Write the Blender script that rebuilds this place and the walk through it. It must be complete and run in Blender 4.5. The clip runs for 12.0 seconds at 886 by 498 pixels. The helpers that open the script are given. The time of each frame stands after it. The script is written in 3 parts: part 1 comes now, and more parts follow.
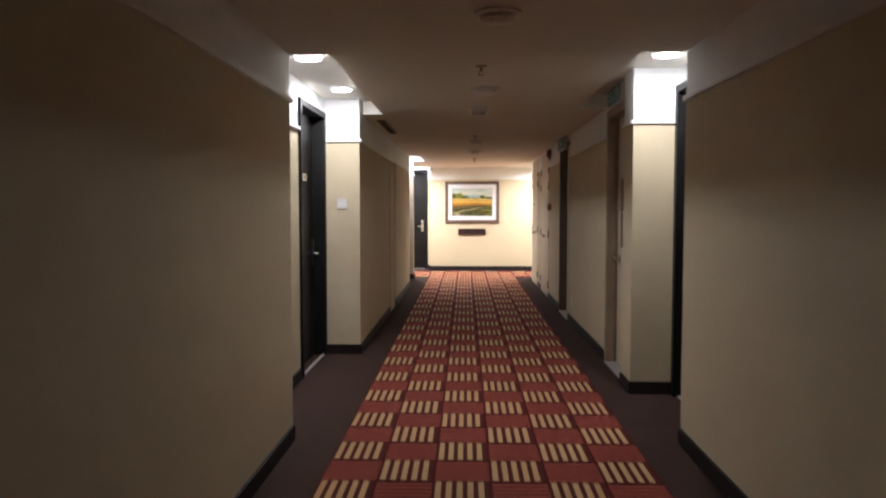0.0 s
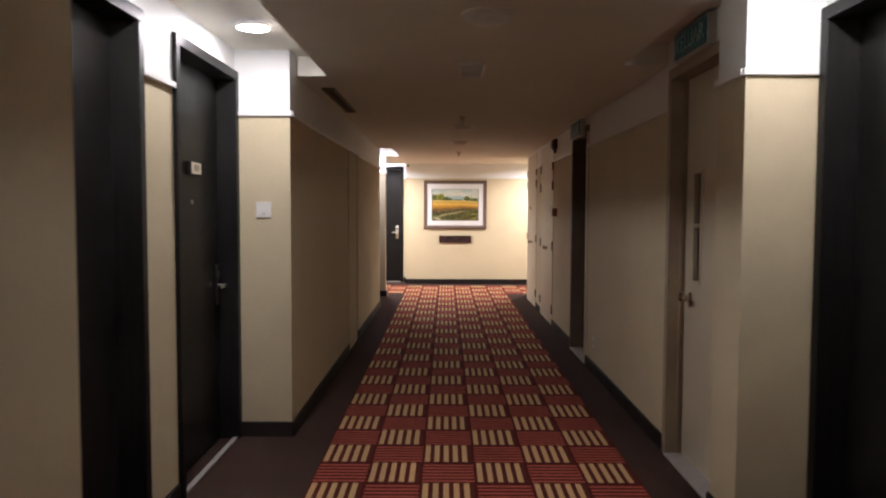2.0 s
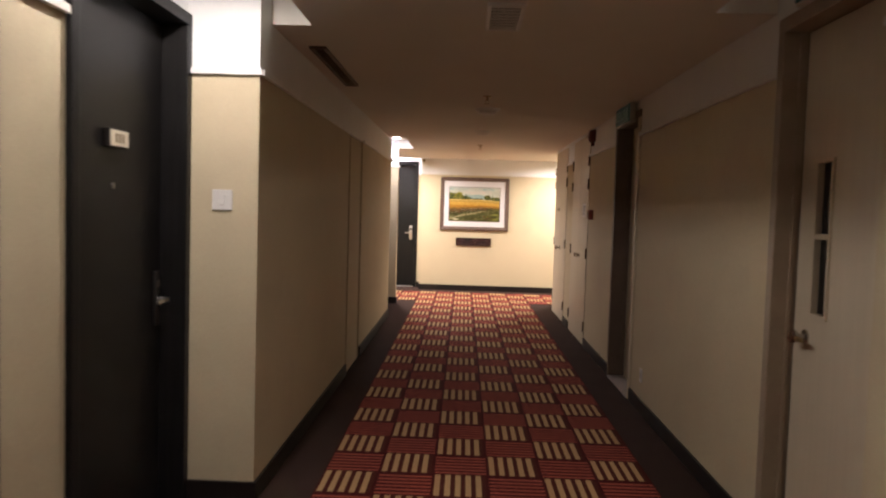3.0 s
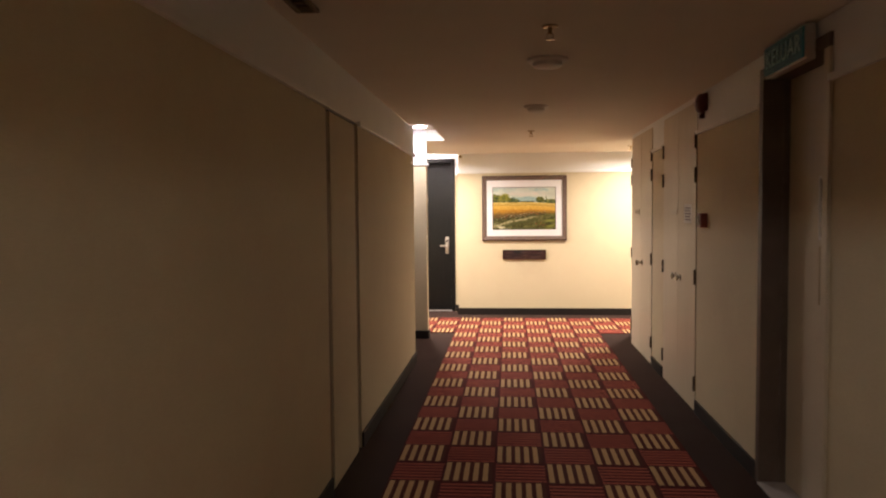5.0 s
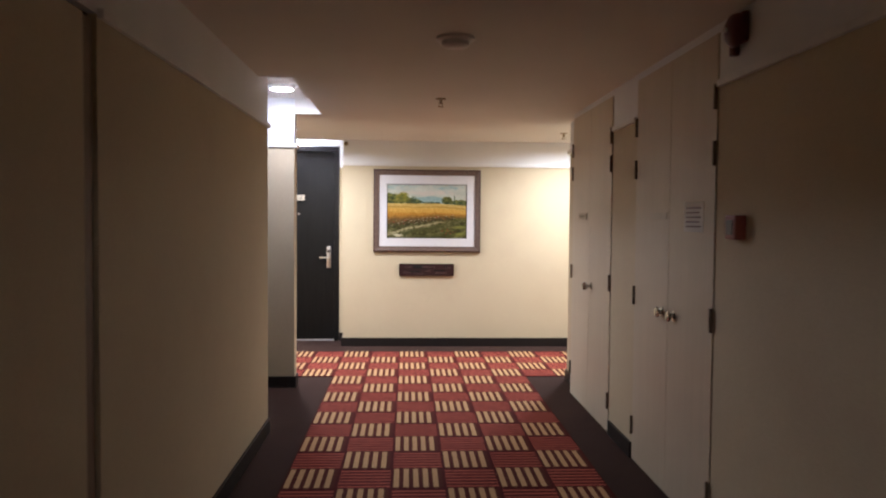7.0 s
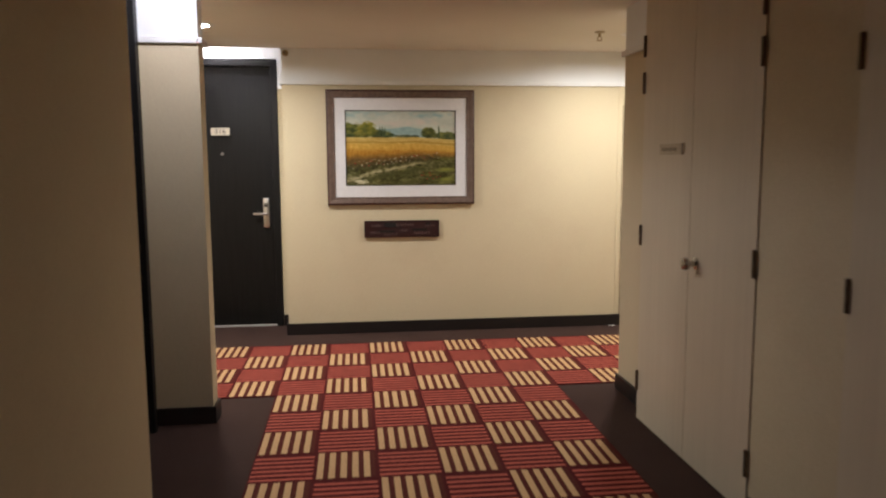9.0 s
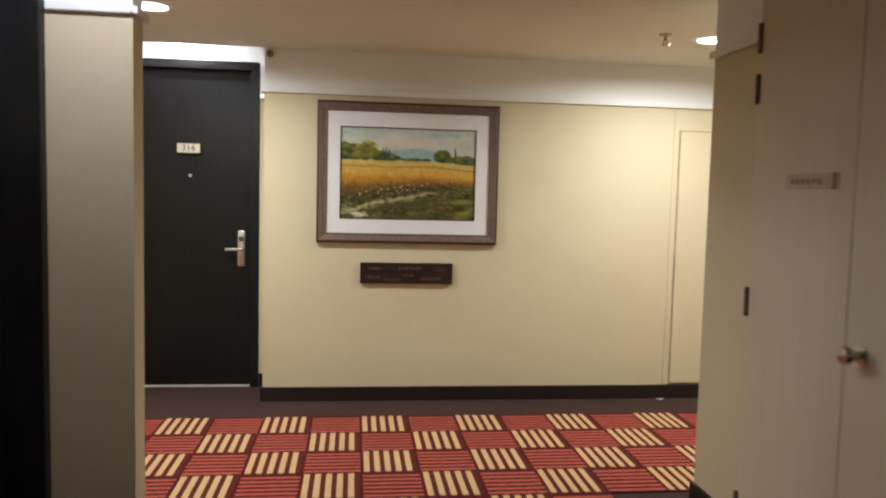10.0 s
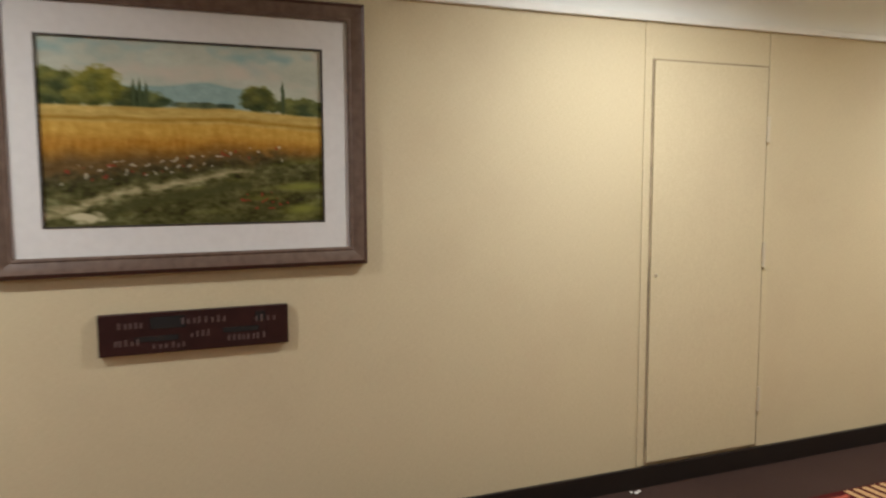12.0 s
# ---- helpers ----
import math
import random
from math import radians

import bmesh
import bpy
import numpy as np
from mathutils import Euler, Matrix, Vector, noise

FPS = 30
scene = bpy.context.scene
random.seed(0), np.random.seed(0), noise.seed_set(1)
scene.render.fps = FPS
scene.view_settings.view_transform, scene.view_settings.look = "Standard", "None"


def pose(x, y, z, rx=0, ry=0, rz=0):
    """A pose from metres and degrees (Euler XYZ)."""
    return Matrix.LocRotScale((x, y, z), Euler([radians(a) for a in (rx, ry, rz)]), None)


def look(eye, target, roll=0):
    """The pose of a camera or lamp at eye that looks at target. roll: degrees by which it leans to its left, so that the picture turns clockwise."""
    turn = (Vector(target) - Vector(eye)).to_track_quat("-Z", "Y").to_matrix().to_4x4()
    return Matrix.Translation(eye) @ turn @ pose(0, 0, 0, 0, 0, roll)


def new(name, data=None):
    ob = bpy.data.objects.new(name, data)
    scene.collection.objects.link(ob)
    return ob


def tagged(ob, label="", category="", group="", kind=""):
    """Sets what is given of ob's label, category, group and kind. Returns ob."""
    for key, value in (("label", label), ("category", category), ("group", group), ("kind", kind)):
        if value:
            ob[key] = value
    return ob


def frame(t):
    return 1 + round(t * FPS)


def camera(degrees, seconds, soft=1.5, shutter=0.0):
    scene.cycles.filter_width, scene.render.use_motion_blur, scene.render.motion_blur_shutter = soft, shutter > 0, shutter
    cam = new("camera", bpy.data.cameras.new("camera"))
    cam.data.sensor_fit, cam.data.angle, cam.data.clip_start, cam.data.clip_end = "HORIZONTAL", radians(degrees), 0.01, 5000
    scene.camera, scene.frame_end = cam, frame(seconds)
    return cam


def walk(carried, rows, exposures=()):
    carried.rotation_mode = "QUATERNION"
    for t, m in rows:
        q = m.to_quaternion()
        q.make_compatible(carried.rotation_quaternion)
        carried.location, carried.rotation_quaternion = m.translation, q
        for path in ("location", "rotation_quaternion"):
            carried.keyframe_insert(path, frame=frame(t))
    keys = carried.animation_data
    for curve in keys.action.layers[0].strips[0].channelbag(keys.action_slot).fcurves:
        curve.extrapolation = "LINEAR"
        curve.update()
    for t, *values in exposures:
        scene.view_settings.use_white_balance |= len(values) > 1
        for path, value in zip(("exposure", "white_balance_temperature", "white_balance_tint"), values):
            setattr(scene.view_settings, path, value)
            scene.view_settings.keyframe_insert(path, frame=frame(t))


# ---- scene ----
cam = camera(61.5, 12.0, soft=2.1, shutter=0.5)
PATH = [
    (0, (0.365, 0.075, 1.273), (0.303, 2.071, 1.162), -0.0),
    (0.5, (0.34, 0.626, 1.289), (0.265, 2.624, 1.234), 0.2),
    (1, (0.343, 1.145, 1.302), (0.266, 3.142, 1.22), -0.2),
    (1.5, (0.333, 1.712, 1.314), (0.085, 3.695, 1.254), 0.4),
    (2, (0.335, 2.242, 1.318), (0.326, 4.239, 1.209), 0.2),
    (2.5, (0.352, 2.768, 1.31), (0.242, 4.762, 1.204), -0.7),
    (2.7, (0.345, 2.997, 1.295), (0.262, 4.992, 1.189), 1.1),
    (4.3, (0.293, 4.67, 1.325), (0.308, 6.667, 1.201), 1.3),
    (4.5, (0.309, 4.916, 1.336), (0.290, 6.913, 1.231), 0.9),
    (5, (0.300, 5.520, 1.350), (0.121, 7.510, 1.249), -0.5),
    (5.5, (0.303, 6.02, 1.334), (0.342, 8.016, 1.209), 0.2),
    (6, (0.264, 6.448, 1.287), (0.171, 8.445, 1.238), 0.3),
    (6.5, (0.238, 7.133, 1.344), (0.209, 9.131, 1.246), 2.1),
    (7, (0.287, 7.612, 1.301), (0.383, 9.608, 1.221), 0.5),
    (7.2, (0.267, 7.827, 1.323), (0.339, 9.823, 1.219), 0.3),
    (8.8, (0.169, 9.476, 1.276), (0.333, 11.461, 1.105), 0.2),
    (9, (0.142, 9.659, 1.284), (0.374, 11.632, 1.049), -0.3),
    (9.5, (0.175, 10.192, 1.285), (0.359, 12.173, 1.075), -0.2),
    (10, (0.166, 10.711, 1.264), (0.404, 12.691, 1.118), 1.4),
    (10.5, (0.163, 11.235, 1.186), (0.465, 13.208, 1.052), -1.2),
    (11, (0.111, 11.838, 1.2), (0.589, 13.778, 1.095), 0.1),
    (11.5, (0.169, 12.344, 1.276), (0.842, 14.219, 1.096), -0.7),
    (12, (0.349, 12.801, 1.25), (1.089, 14.649, 1.057), -0.2),
]
EXPOSURES = [(0, 1.28, 5750, 18), (0.5, 0.98, 5600, 18), (1, 1.03, 5700, 18), (1.5, 0.87, 5800, 19), (2.5, 0.93, 6250, 23), (4.5, 1.07, 6900, 23), (5.5, 0.89, 6550, 20), (7, 0.53, 5550, 20), (9, -0.06, 6150, 16), (10, 0.0, 5950, 11), (10.5, -0.10, 6100, 8), (11, -0.08, 6250, 9), (11.5, -0.22, 6150, 11), (12, -0.36, 6050, 12)]
walk(cam, [(t, look(eye, target, roll)) for t, eye, target, roll in PATH], EXPOSURES)

# ---- plan (metres) ----
XN, XL, XR = -0.585, -0.552, 1.525   # corridor walls: left near and middle, right
BL, BR = -0.86, 1.79              # backs of the door alcoves
YA0, YA1 = 4.085, 6.48             # left double alcove
YB0, YB1 = 4.08, 5.15             # right alcove
YC0, YC1 = 12.14, 13.335          # second left alcove
YEND = 15.2                       # end wall of the cross corridor
YDOOR = 15.54                     # door recess in the end wall
CEIL, HIGH, NICHE, TOP = 2.09, 2.205, 2.26, 2.40
RAIL = 1.845                      # wallpaper ends, white paint begins

# ---- world and lamps ----
world = bpy.data.worlds.new("world")
scene.world = world
world.use_nodes = True
world.node_tree.nodes["Background"].inputs[0].default_value = (0.01, 0.008, 0.006, 1)
world.node_tree.nodes["Background"].inputs[1].default_value = 0.2

COOL, NEUTRAL, WARM = (0.97, 0.95, 1.0), (1.0, 0.96, 0.87), (1.0, 0.98, 0.88)
LAMPS = [  # x, y, ceiling height, height of the lamp over the ceiling face, watts, colour; lipped: bulb behind a deep rim, else a frosted panel in its can
    (-0.60, 4.66, HIGH, -0.015, 12, NEUTRAL, True), (-0.60, 5.88, HIGH, -0.015, 12, NEUTRAL, True),
    (1.56, 4.62, HIGH, -0.015, 12, NEUTRAL, True),
    (-0.58, 12.80, HIGH, -0.018, 20, COOL, True),
    (-0.87, 15.34, NICHE, 0.034, 22, COOL, True), (-0.77, 14.30, CEIL, 0.008, 34, WARM, False),
    # the ones at x = 4.4 and -3.0 are unseen, added as fill light
    (1.975, 14.40, CEIL, 0.008, 30, WARM, False), (4.4, 14.36, CEIL, 0.008, 42, WARM, False), (-3.0, 14.30, CEIL, 0.008, 27, WARM, False),
]


# ---- materials ----
class Mat:
    """A node material with a few shorthands."""

    def __init__(self, name, rough=0.6, metal=0.0, spec=0.4):
        self.m = bpy.data.materials.new(name)
        self.m.use_nodes = True
        self.t = self.m.node_tree
        self.b = self.t.nodes["Principled BSDF"]
        self.b.inputs["Roughness"].default_value = rough
        self.b.inputs["Metallic"].default_value = metal
        self.b.inputs["Specular IOR Level"].default_value = spec
        self.co = self.t.nodes.new("ShaderNodeTexCoord").outputs["Object"]

    def node(self, kind, **sets):
        n = self.t.nodes.new(kind)
        for key, value in sets.items():
            n.inputs[key].default_value = value
        return n

    def link(self, a, b):
        self.t.links.new(a, b)

    def scaled(self, sx, sy, sz):
        n = self.t.nodes.new("ShaderNodeMapping")
        n.inputs["Scale"].default_value = (sx, sy, sz)
        self.link(self.co, n.inputs["Vector"])
        return n.outputs["Vector"]

    def noise(self, scale, detail=3.0, vec=None, rough=0.55):
        n = self.node("ShaderNodeTexNoise", Scale=scale, Detail=detail, Roughness=rough)
        self.link(vec if vec is not None else self.co, n.inputs["Vector"])
        return n.outputs["Fac"]

    def math(self, op, a, b=0.0, c=0.0):
        n = self.t.nodes.new("ShaderNodeMath")
        n.operation = op
        for i, v in enumerate((a, b, c)):
            if isinstance(v, (int, float)):
                n.inputs[i].default_value = v
            else:
                self.link(v, n.inputs[i])
        return n.outputs[0]

    def ramp(self, fac, stops):
        n = self.t.nodes.new("ShaderNodeValToRGB")
        els = n.color_ramp.elements
        while len(els) < len(stops):
            els.new(0.5)
        for e, (p, c) in zip(els, stops):
            e.position, e.color = p, (*c, 1)
        self.link(fac, n.inputs[0])
        return n.outputs[0]

    def mix(self, fac, a, b, mode="MIX"):
        n = self.t.nodes.new("ShaderNodeMix")
        n.data_type, n.blend_type = "RGBA", mode
        for sock, v in ((n.inputs[0], fac), (n.inputs[6], a), (n.inputs[7], b)):
            if isinstance(v, tuple):
                sock.default_value = (*v, 1)
            elif isinstance(v, (int, float)):
                sock.default_value = v
            else:
                self.link(v, sock)
        return n.outputs[2]

    def colour(self, c):
        if isinstance(c, tuple):
            self.b.inputs["Base Color"].default_value = (*c, 1)
        else:
            self.link(c, self.b.inputs["Base Color"])

    def rough(self, fac, lo, hi):
        n = self.node("ShaderNodeMapRange")
        n.inputs[3].default_value, n.inputs[4].default_value = lo, hi
        self.link(fac, n.inputs[0])
        self.link(n.outputs[0], self.b.inputs["Roughness"])

    def bump(self, height, strength=0.2, dist=0.002):
        n = self.node("ShaderNodeBump", Strength=strength, Distance=dist)
        self.link(height, n.inputs["Height"])
        self.link(n.outputs[0], self.b.inputs["Normal"])


def plain(name, c, rough=0.5, metal=0.0, vary=0.12, scale=9.0, spec=0.4, bump=0.05):
    """A painted or metal surface with faint mottling and wear."""
    m = Mat(name, rough, metal, spec)
    n = m.noise(scale, 4)
    fine = m.noise(scale * 14, 3)
    lo = tuple(v * (1 - vary) for v in c)
    hi = tuple(min(1, v * (1 + vary)) for v in c)
    m.colour(m.ramp(n, [(0.3, lo), (0.7, hi)]))
    m.rough(fine, max(0.02, rough - 0.08), min(1, rough + 0.08))
    m.bump(fine, bump, 0.001)
    return m.m


def wallpaper():
    m = Mat("wallpaper", 0.75, spec=0.25)
    fibre = m.noise(1.0, 4, m.scaled(300, 300, 55), 0.6)
    weave = m.noise(1.0, 2, m.scaled(60, 60, 420))
    large = m.noise(0.9, 3)
    base = m.ramp(m.math("MULTIPLY", m.math("ADD", fibre, weave), 0.5), [(0.34, (0.550, 0.470, 0.306)), (0.66, (0.655, 0.574, 0.390))])
    base = m.mix(0.35, base, m.ramp(large, [(0.35, (0.57, 0.485, 0.32)), (0.65, (0.64, 0.552, 0.38))]))
    soil = m.ramp(m.noise(1.9, 6, None, 0.65), [(0.50, (0.0, 0.0, 0.0)), (0.72, (0.30, 0.30, 0.30))])
    m.colour(m.mix(soil, base, (0.50, 0.40, 0.27)))
    m.rough(large, 0.68, 0.8)
    m.bump(m.math("ADD", fibre, weave), 0.34, 0.001)
    return m.m


def white_paint():
    m = Mat("white_paint", 0.6, spec=0.3)
    n, f = m.noise(1.3, 4), m.noise(55, 3)
    m.colour(m.ramp(n, [(0.3, (0.76, 0.77, 0.76)), (0.7, (0.84, 0.85, 0.84))]))
    m.bump(f, 0.12, 0.001)
    return m.m


def ceiling_paint():
    m = Mat("ceiling_paint", 0.85, spec=0.2)
    n, f = m.noise(0.8, 5), m.noise(70, 4)
    m.colour(m.ramp(n, [(0.3, (0.75, 0.72, 0.64)), (0.7, (0.82, 0.79, 0.71))]))
    m.bump(f, 0.25, 0.0012)
    return m.m


def door_paint():
    """Beige satin paint of the service doors."""
    m = Mat("beige_paint", 0.45, spec=0.4)
    n, f, streak = m.noise(1.6, 4), m.noise(90, 3), m.noise(1.0, 3, m.scaled(40, 40, 1.5))
    c = m.ramp(n, [(0.3, (0.565, 0.492, 0.36)), (0.7, (0.63, 0.552, 0.41))])
    c = m.mix(0.12, c, m.ramp(streak, [(0.35, (0.45, 0.38, 0.27)), (0.6, (0.63, 0.552, 0.41))]))
    m.colour(c)
    m.rough(f, 0.38, 0.55)
    m.bump(m.math("ADD", f, streak), 0.08, 0.001)
    return m.m


def dark_wood():
    """Black-stained veneer."""
    m = Mat("black_stained_wood", 0.42, spec=0.18)
    grain = m.noise(1.0, 5, m.scaled(90, 90, 3), 0.6)
    m.colour(m.ramp(grain, [(0.3, (0.0055, 0.0052, 0.0050)), (0.72, (0.012, 0.011, 0.0105))]))
    m.rough(grain, 0.34, 0.52)
    m.bump(grain, 0.15, 0.0008)
    return m.m


def border_carpet():
    m = Mat("dark_border_carpet", 0.95, spec=0.1)
    pile, large = m.noise(210, 4), m.noise(2.2, 4)
    c = m.ramp(pile, [(0.3, (0.020, 0.011, 0.009)), (0.7, (0.078, 0.045, 0.036))])
    m.colour(m.mix(0.25, c, m.ramp(large, [(0.35, (0.034, 0.020, 0.017)), (0.65, (0.065, 0.039, 0.032))])))
    m.bump(pile, 0.7, 0.004)
    return m.m


TW, TL, TX, TY = 0.2645, 0.2848, -0.312, 13.718   # carpet squares: width, length, one corner


def runner_carpet():
    """Basket-weave squares: golden stripes along y, red stripes along x, on maroon."""
    m = Mat("basketweave_carpet", 0.92, spec=0.12)
    sep = m.node("ShaderNodeSeparateXYZ")
    m.link(m.co, sep.inputs[0])
    wob = m.math("MULTIPLY", m.math("SUBTRACT", m.noise(160, 2), 0.5), 0.010)
    x = m.math("DIVIDE", m.math("SUBTRACT", m.math("ADD", sep.outputs[0], wob), TX), TW)
    y = m.math("DIVIDE", m.math("SUBTRACT", m.math("ADD", sep.outputs[1], wob), TY), TL)
    odd = m.math("PINGPONG", m.math("ADD", m.math("FLOOR", x), m.math("FLOOR", y)), 1.0)
    u, v = m.math("FRACT", m.math("ADD", x, 40.0)), m.math("FRACT", m.math("ADD", y, 80.0))

    def inside(w, lo, hi):
        return m.math("MULTIPLY", m.math("GREATER_THAN", w, lo), m.math("LESS_THAN", w, hi))

    def stripes(w, count, width):
        f = m.math("FRACT", m.math("MULTIPLY", m.math("SUBTRACT", w, 0.04), count / 0.92))
        return m.math("MULTIPLY", m.math("LESS_THAN", f, width), inside(w, 0.04, 0.96))

    gold = m.math("MULTIPLY", m.math("MULTIPLY", stripes(u, 5, 0.54), inside(v, 0.03, 0.97)), odd)
    red = m.math("MULTIPLY", m.math("MULTIPLY", stripes(v, 6, 0.44), inside(u, 0.02, 0.98)), m.math("SUBTRACT", 1.0, odd))
    pile, large = m.math("ADD", m.math("MULTIPLY", m.noise(420, 3), 0.5), m.math("MULTIPLY", m.noise(150, 3), 0.5)), m.noise(1.7, 3)
    ground = m.ramp(pile, [(0.3, (0.046, 0.0035, 0.004)), (0.7, (0.092, 0.0075, 0.008))])
    gold_c = m.ramp(pile, [(0.3, (0.42, 0.255, 0.115)), (0.7, (0.62, 0.41, 0.21))])
    red_c = m.ramp(pile, [(0.3, (0.33, 0.066, 0.042)), (0.7, (0.50, 0.125, 0.083))])
    block = m.math("MULTIPLY", m.math("MULTIPLY", inside(u, 0.04, 0.96), inside(v, 0.03, 0.97)), odd)
    between = m.ramp(pile, [(0.3, (0.055, 0.009, 0.006)), (0.7, (0.105, 0.021, 0.012))])
    c = m.mix(gold, m.mix(block, m.mix(red, ground, red_c), between), gold_c)
    worn = m.math("MULTIPLY", m.math("SUBTRACT", large, 0.42), 0.12)
    m.colour(m.mix(m.math("MAXIMUM", worn, 0.0), c, (0.20, 0.10, 0.075)))
    m.bump(m.math("ADD", pile, m.math("ADD", gold, red)), 0.5, 0.003)
    return m.m


def picture_frame_wood():
    m = Mat("taupe_frame_wood", 0.4, spec=0.5)
    grain = m.noise(1.0, 4, m.scaled(30, 30, 30))
    m.colour(m.ramp(grain, [(0.3, (0.11, 0.072, 0.055)), (0.7, (0.18, 0.125, 0.098))]))
    m.bump(grain, 0.1, 0.001)
    return m.m


def painted_canvas():
    m = Mat("landscape_print", 0.55, spec=0.3)
    at = m.t.nodes.new("ShaderNodeVertexColor")
    at.layer_name = "paint"
    m.colour(at.outputs[0])
    m.bump(m.noise(300, 3), 0.2, 0.0006)
    return m.m


def glowing(name, c, strength):
    m = bpy.data.materials.new(name)
    m.use_nodes = True
    b = m.node_tree.nodes["Principled BSDF"]
    b.inputs["Base Color"].default_value = (0.9, 0.9, 0.88, 1)
    b.inputs["Emission Color"].default_value = (*c, 1)
    b.inputs["Emission Strength"].default_value = strength
    return m


def clear_glass(name, tint, rough):
    m = Mat(name, rough, spec=0.5)
    m.colour(tint)
    m.b.inputs["Transmission Weight"].default_value = 0.85
    return m.m


PAPER, WHITE, CEILING, BEIGE = wallpaper(), white_paint(), ceiling_paint(), door_paint()
BLACK, BORDER, RUNNER = dark_wood(), border_carpet(), runner_carpet()
BASE = plain("black_baseboard_paint", (0.012, 0.008, 0.007), 0.5)
TRIM = plain("white_trim_paint", (0.78, 0.78, 0.76), 0.45, vary=0.05)
FRAMEWOOD, CANVAS = picture_frame_wood(), painted_canvas()
FRAMEEDGE = plain("frame_edge_stain", (0.055, 0.022, 0.017), 0.45)
MAT_BOARD = plain("mat_board", (0.70, 0.69, 0.69), 0.9, vary=0.03, scale=40)
STEEL = plain("brushed_steel", (0.62, 0.60, 0.57), 0.32, 1.0, 0.08, 30)
CHROME = plain("tarnished_chrome", (0.50, 0.47, 0.43), 0.22, 1.0, 0.15, 30)
BRASS = plain("aged_brass", (0.36, 0.27, 0.14), 0.4, 1.0, 0.2, 25)
HINGE = plain("tarnished_hinge_metal", (0.16, 0.118, 0.080), 0.5, 0.1, 0.25, 40)
DARKMETAL = plain("dark_lock_metal", (0.055, 0.05, 0.046), 0.4, 0.8, 0.1, 30)
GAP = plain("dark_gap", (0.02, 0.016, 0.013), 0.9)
NAMEPLATE = plain("worn_beige_plate", (0.47, 0.385, 0.255), 0.5, vary=0.12, scale=30)
DARKPLATE = plain("dark_plate_wood", (0.03, 0.024, 0.02), 0.4)
PLATE = plain("cream_number_plate", (0.58, 0.52, 0.40), 0.45, vary=0.06)
INK = plain("dark_ink", (0.05, 0.042, 0.035), 0.6)
PLASTIC = plain("white_plastic", (0.74, 0.72, 0.68), 0.4, vary=0.04)
OFFWHITE = plain("aged_white_plastic", (0.50, 0.47, 0.42), 0.5, vary=0.06)
PAPERNOTE = plain("notice_paper", (0.74, 0.72, 0.68), 0.8, vary=0.04)
BROWNBOARD = plain("dark_brown_board", (0.030, 0.011, 0.010), 0.35, vary=0.2, scale=20)
BARS = plain("faded_lettering", (0.13, 0.085, 0.08), 0.5)
# shade of door 7's far reveal as colour; also the call point's brown window
SHADEBROWN = plain("dark_brown_and_frame_shade", (0.12, 0.085, 0.062), 0.5)
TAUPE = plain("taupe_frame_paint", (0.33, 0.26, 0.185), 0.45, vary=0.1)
STRIP = plain("brown_edge_strip", (0.26, 0.185, 0.12), 0.6)
WORN = plain("worn_digits", (0.24, 0.19, 0.12), 0.6)
# brown that puts the shade of the flush doors' gaps into colour
SEAM = plain("shaded_gap_brown", (0.34, 0.27, 0.18), 0.9, vary=0.3)
REDPAINT = plain("dark_red_enamel", (0.11, 0.018, 0.014), 0.4)
CALLRED = plain("faded_red_plastic", (0.26, 0.065, 0.045), 0.4)
GREEN = plain("green_sign_acrylic", (0.009, 0.07, 0.062), 0.25, vary=0.1)
GREEN.node_tree.nodes["Principled BSDF"].inputs["Emission Color"].default_value = (0.10, 0.80, 0.66, 1)
GREEN.node_tree.nodes["Principled BSDF"].inputs["Emission Strength"].default_value = 0.003
LETTER = plain("sign_letter_white", (0.38, 0.50, 0.47), 0.4)
SILL = plain("pale_marble_sill", (0.50, 0.47, 0.45), 0.3, vary=0.1, scale=18)
BLIND = plain("dark_slot", (0.012, 0.010, 0.009), 0.8)
WIRED = clear_glass("dark_wired_glass", (0.03, 0.034, 0.034), 0.3)
LENS = glowing("lamp_lens", (1.0, 0.96, 0.88), 12)


# ---- mesh helpers ----
def box(bm, x0, x1, y0, y1, z0, z1, bevel=0.0, mat=0):
    made = bmesh.ops.create_cube(bm, size=1.0, matrix=Matrix.LocRotScale(
        ((x0 + x1) / 2, (y0 + y1) / 2, (z0 + z1) / 2), None, (abs(x1 - x0), abs(y1 - y0), abs(z1 - z0))))
    faces = {f for v in made["verts"] for f in v.link_faces}
    for f in faces:
        f.material_index = mat
    if bevel:
        edges = list({e for v in made["verts"] for e in v.link_edges})
        bmesh.ops.bevel(bm, geom=edges, offset=bevel, segments=2, profile=0.6, affect="EDGES")
    return bm


def ring(bm, outer, inner, y0, y1):
    """A flat rectangular frame in one piece: outer and inner as (x0, x1, z0, z1)."""
    def loop(q, y):
        return [bm.verts.new(p) for p in ((q[0], y, q[2]), (q[1], y, q[2]), (q[1], y, q[3]), (q[0], y, q[3]))]
    a, b, c, d = loop(outer, y0), loop(inner, y0), loop(inner, y1), loop(outer, y1)
    for p, q in ((a, b), (b, c), (c, d), (d, a)):
        for k in range(4):
            bm.faces.new((p[k], p[(k + 1) % 4], q[(k + 1) % 4], q[k]))
    return bm


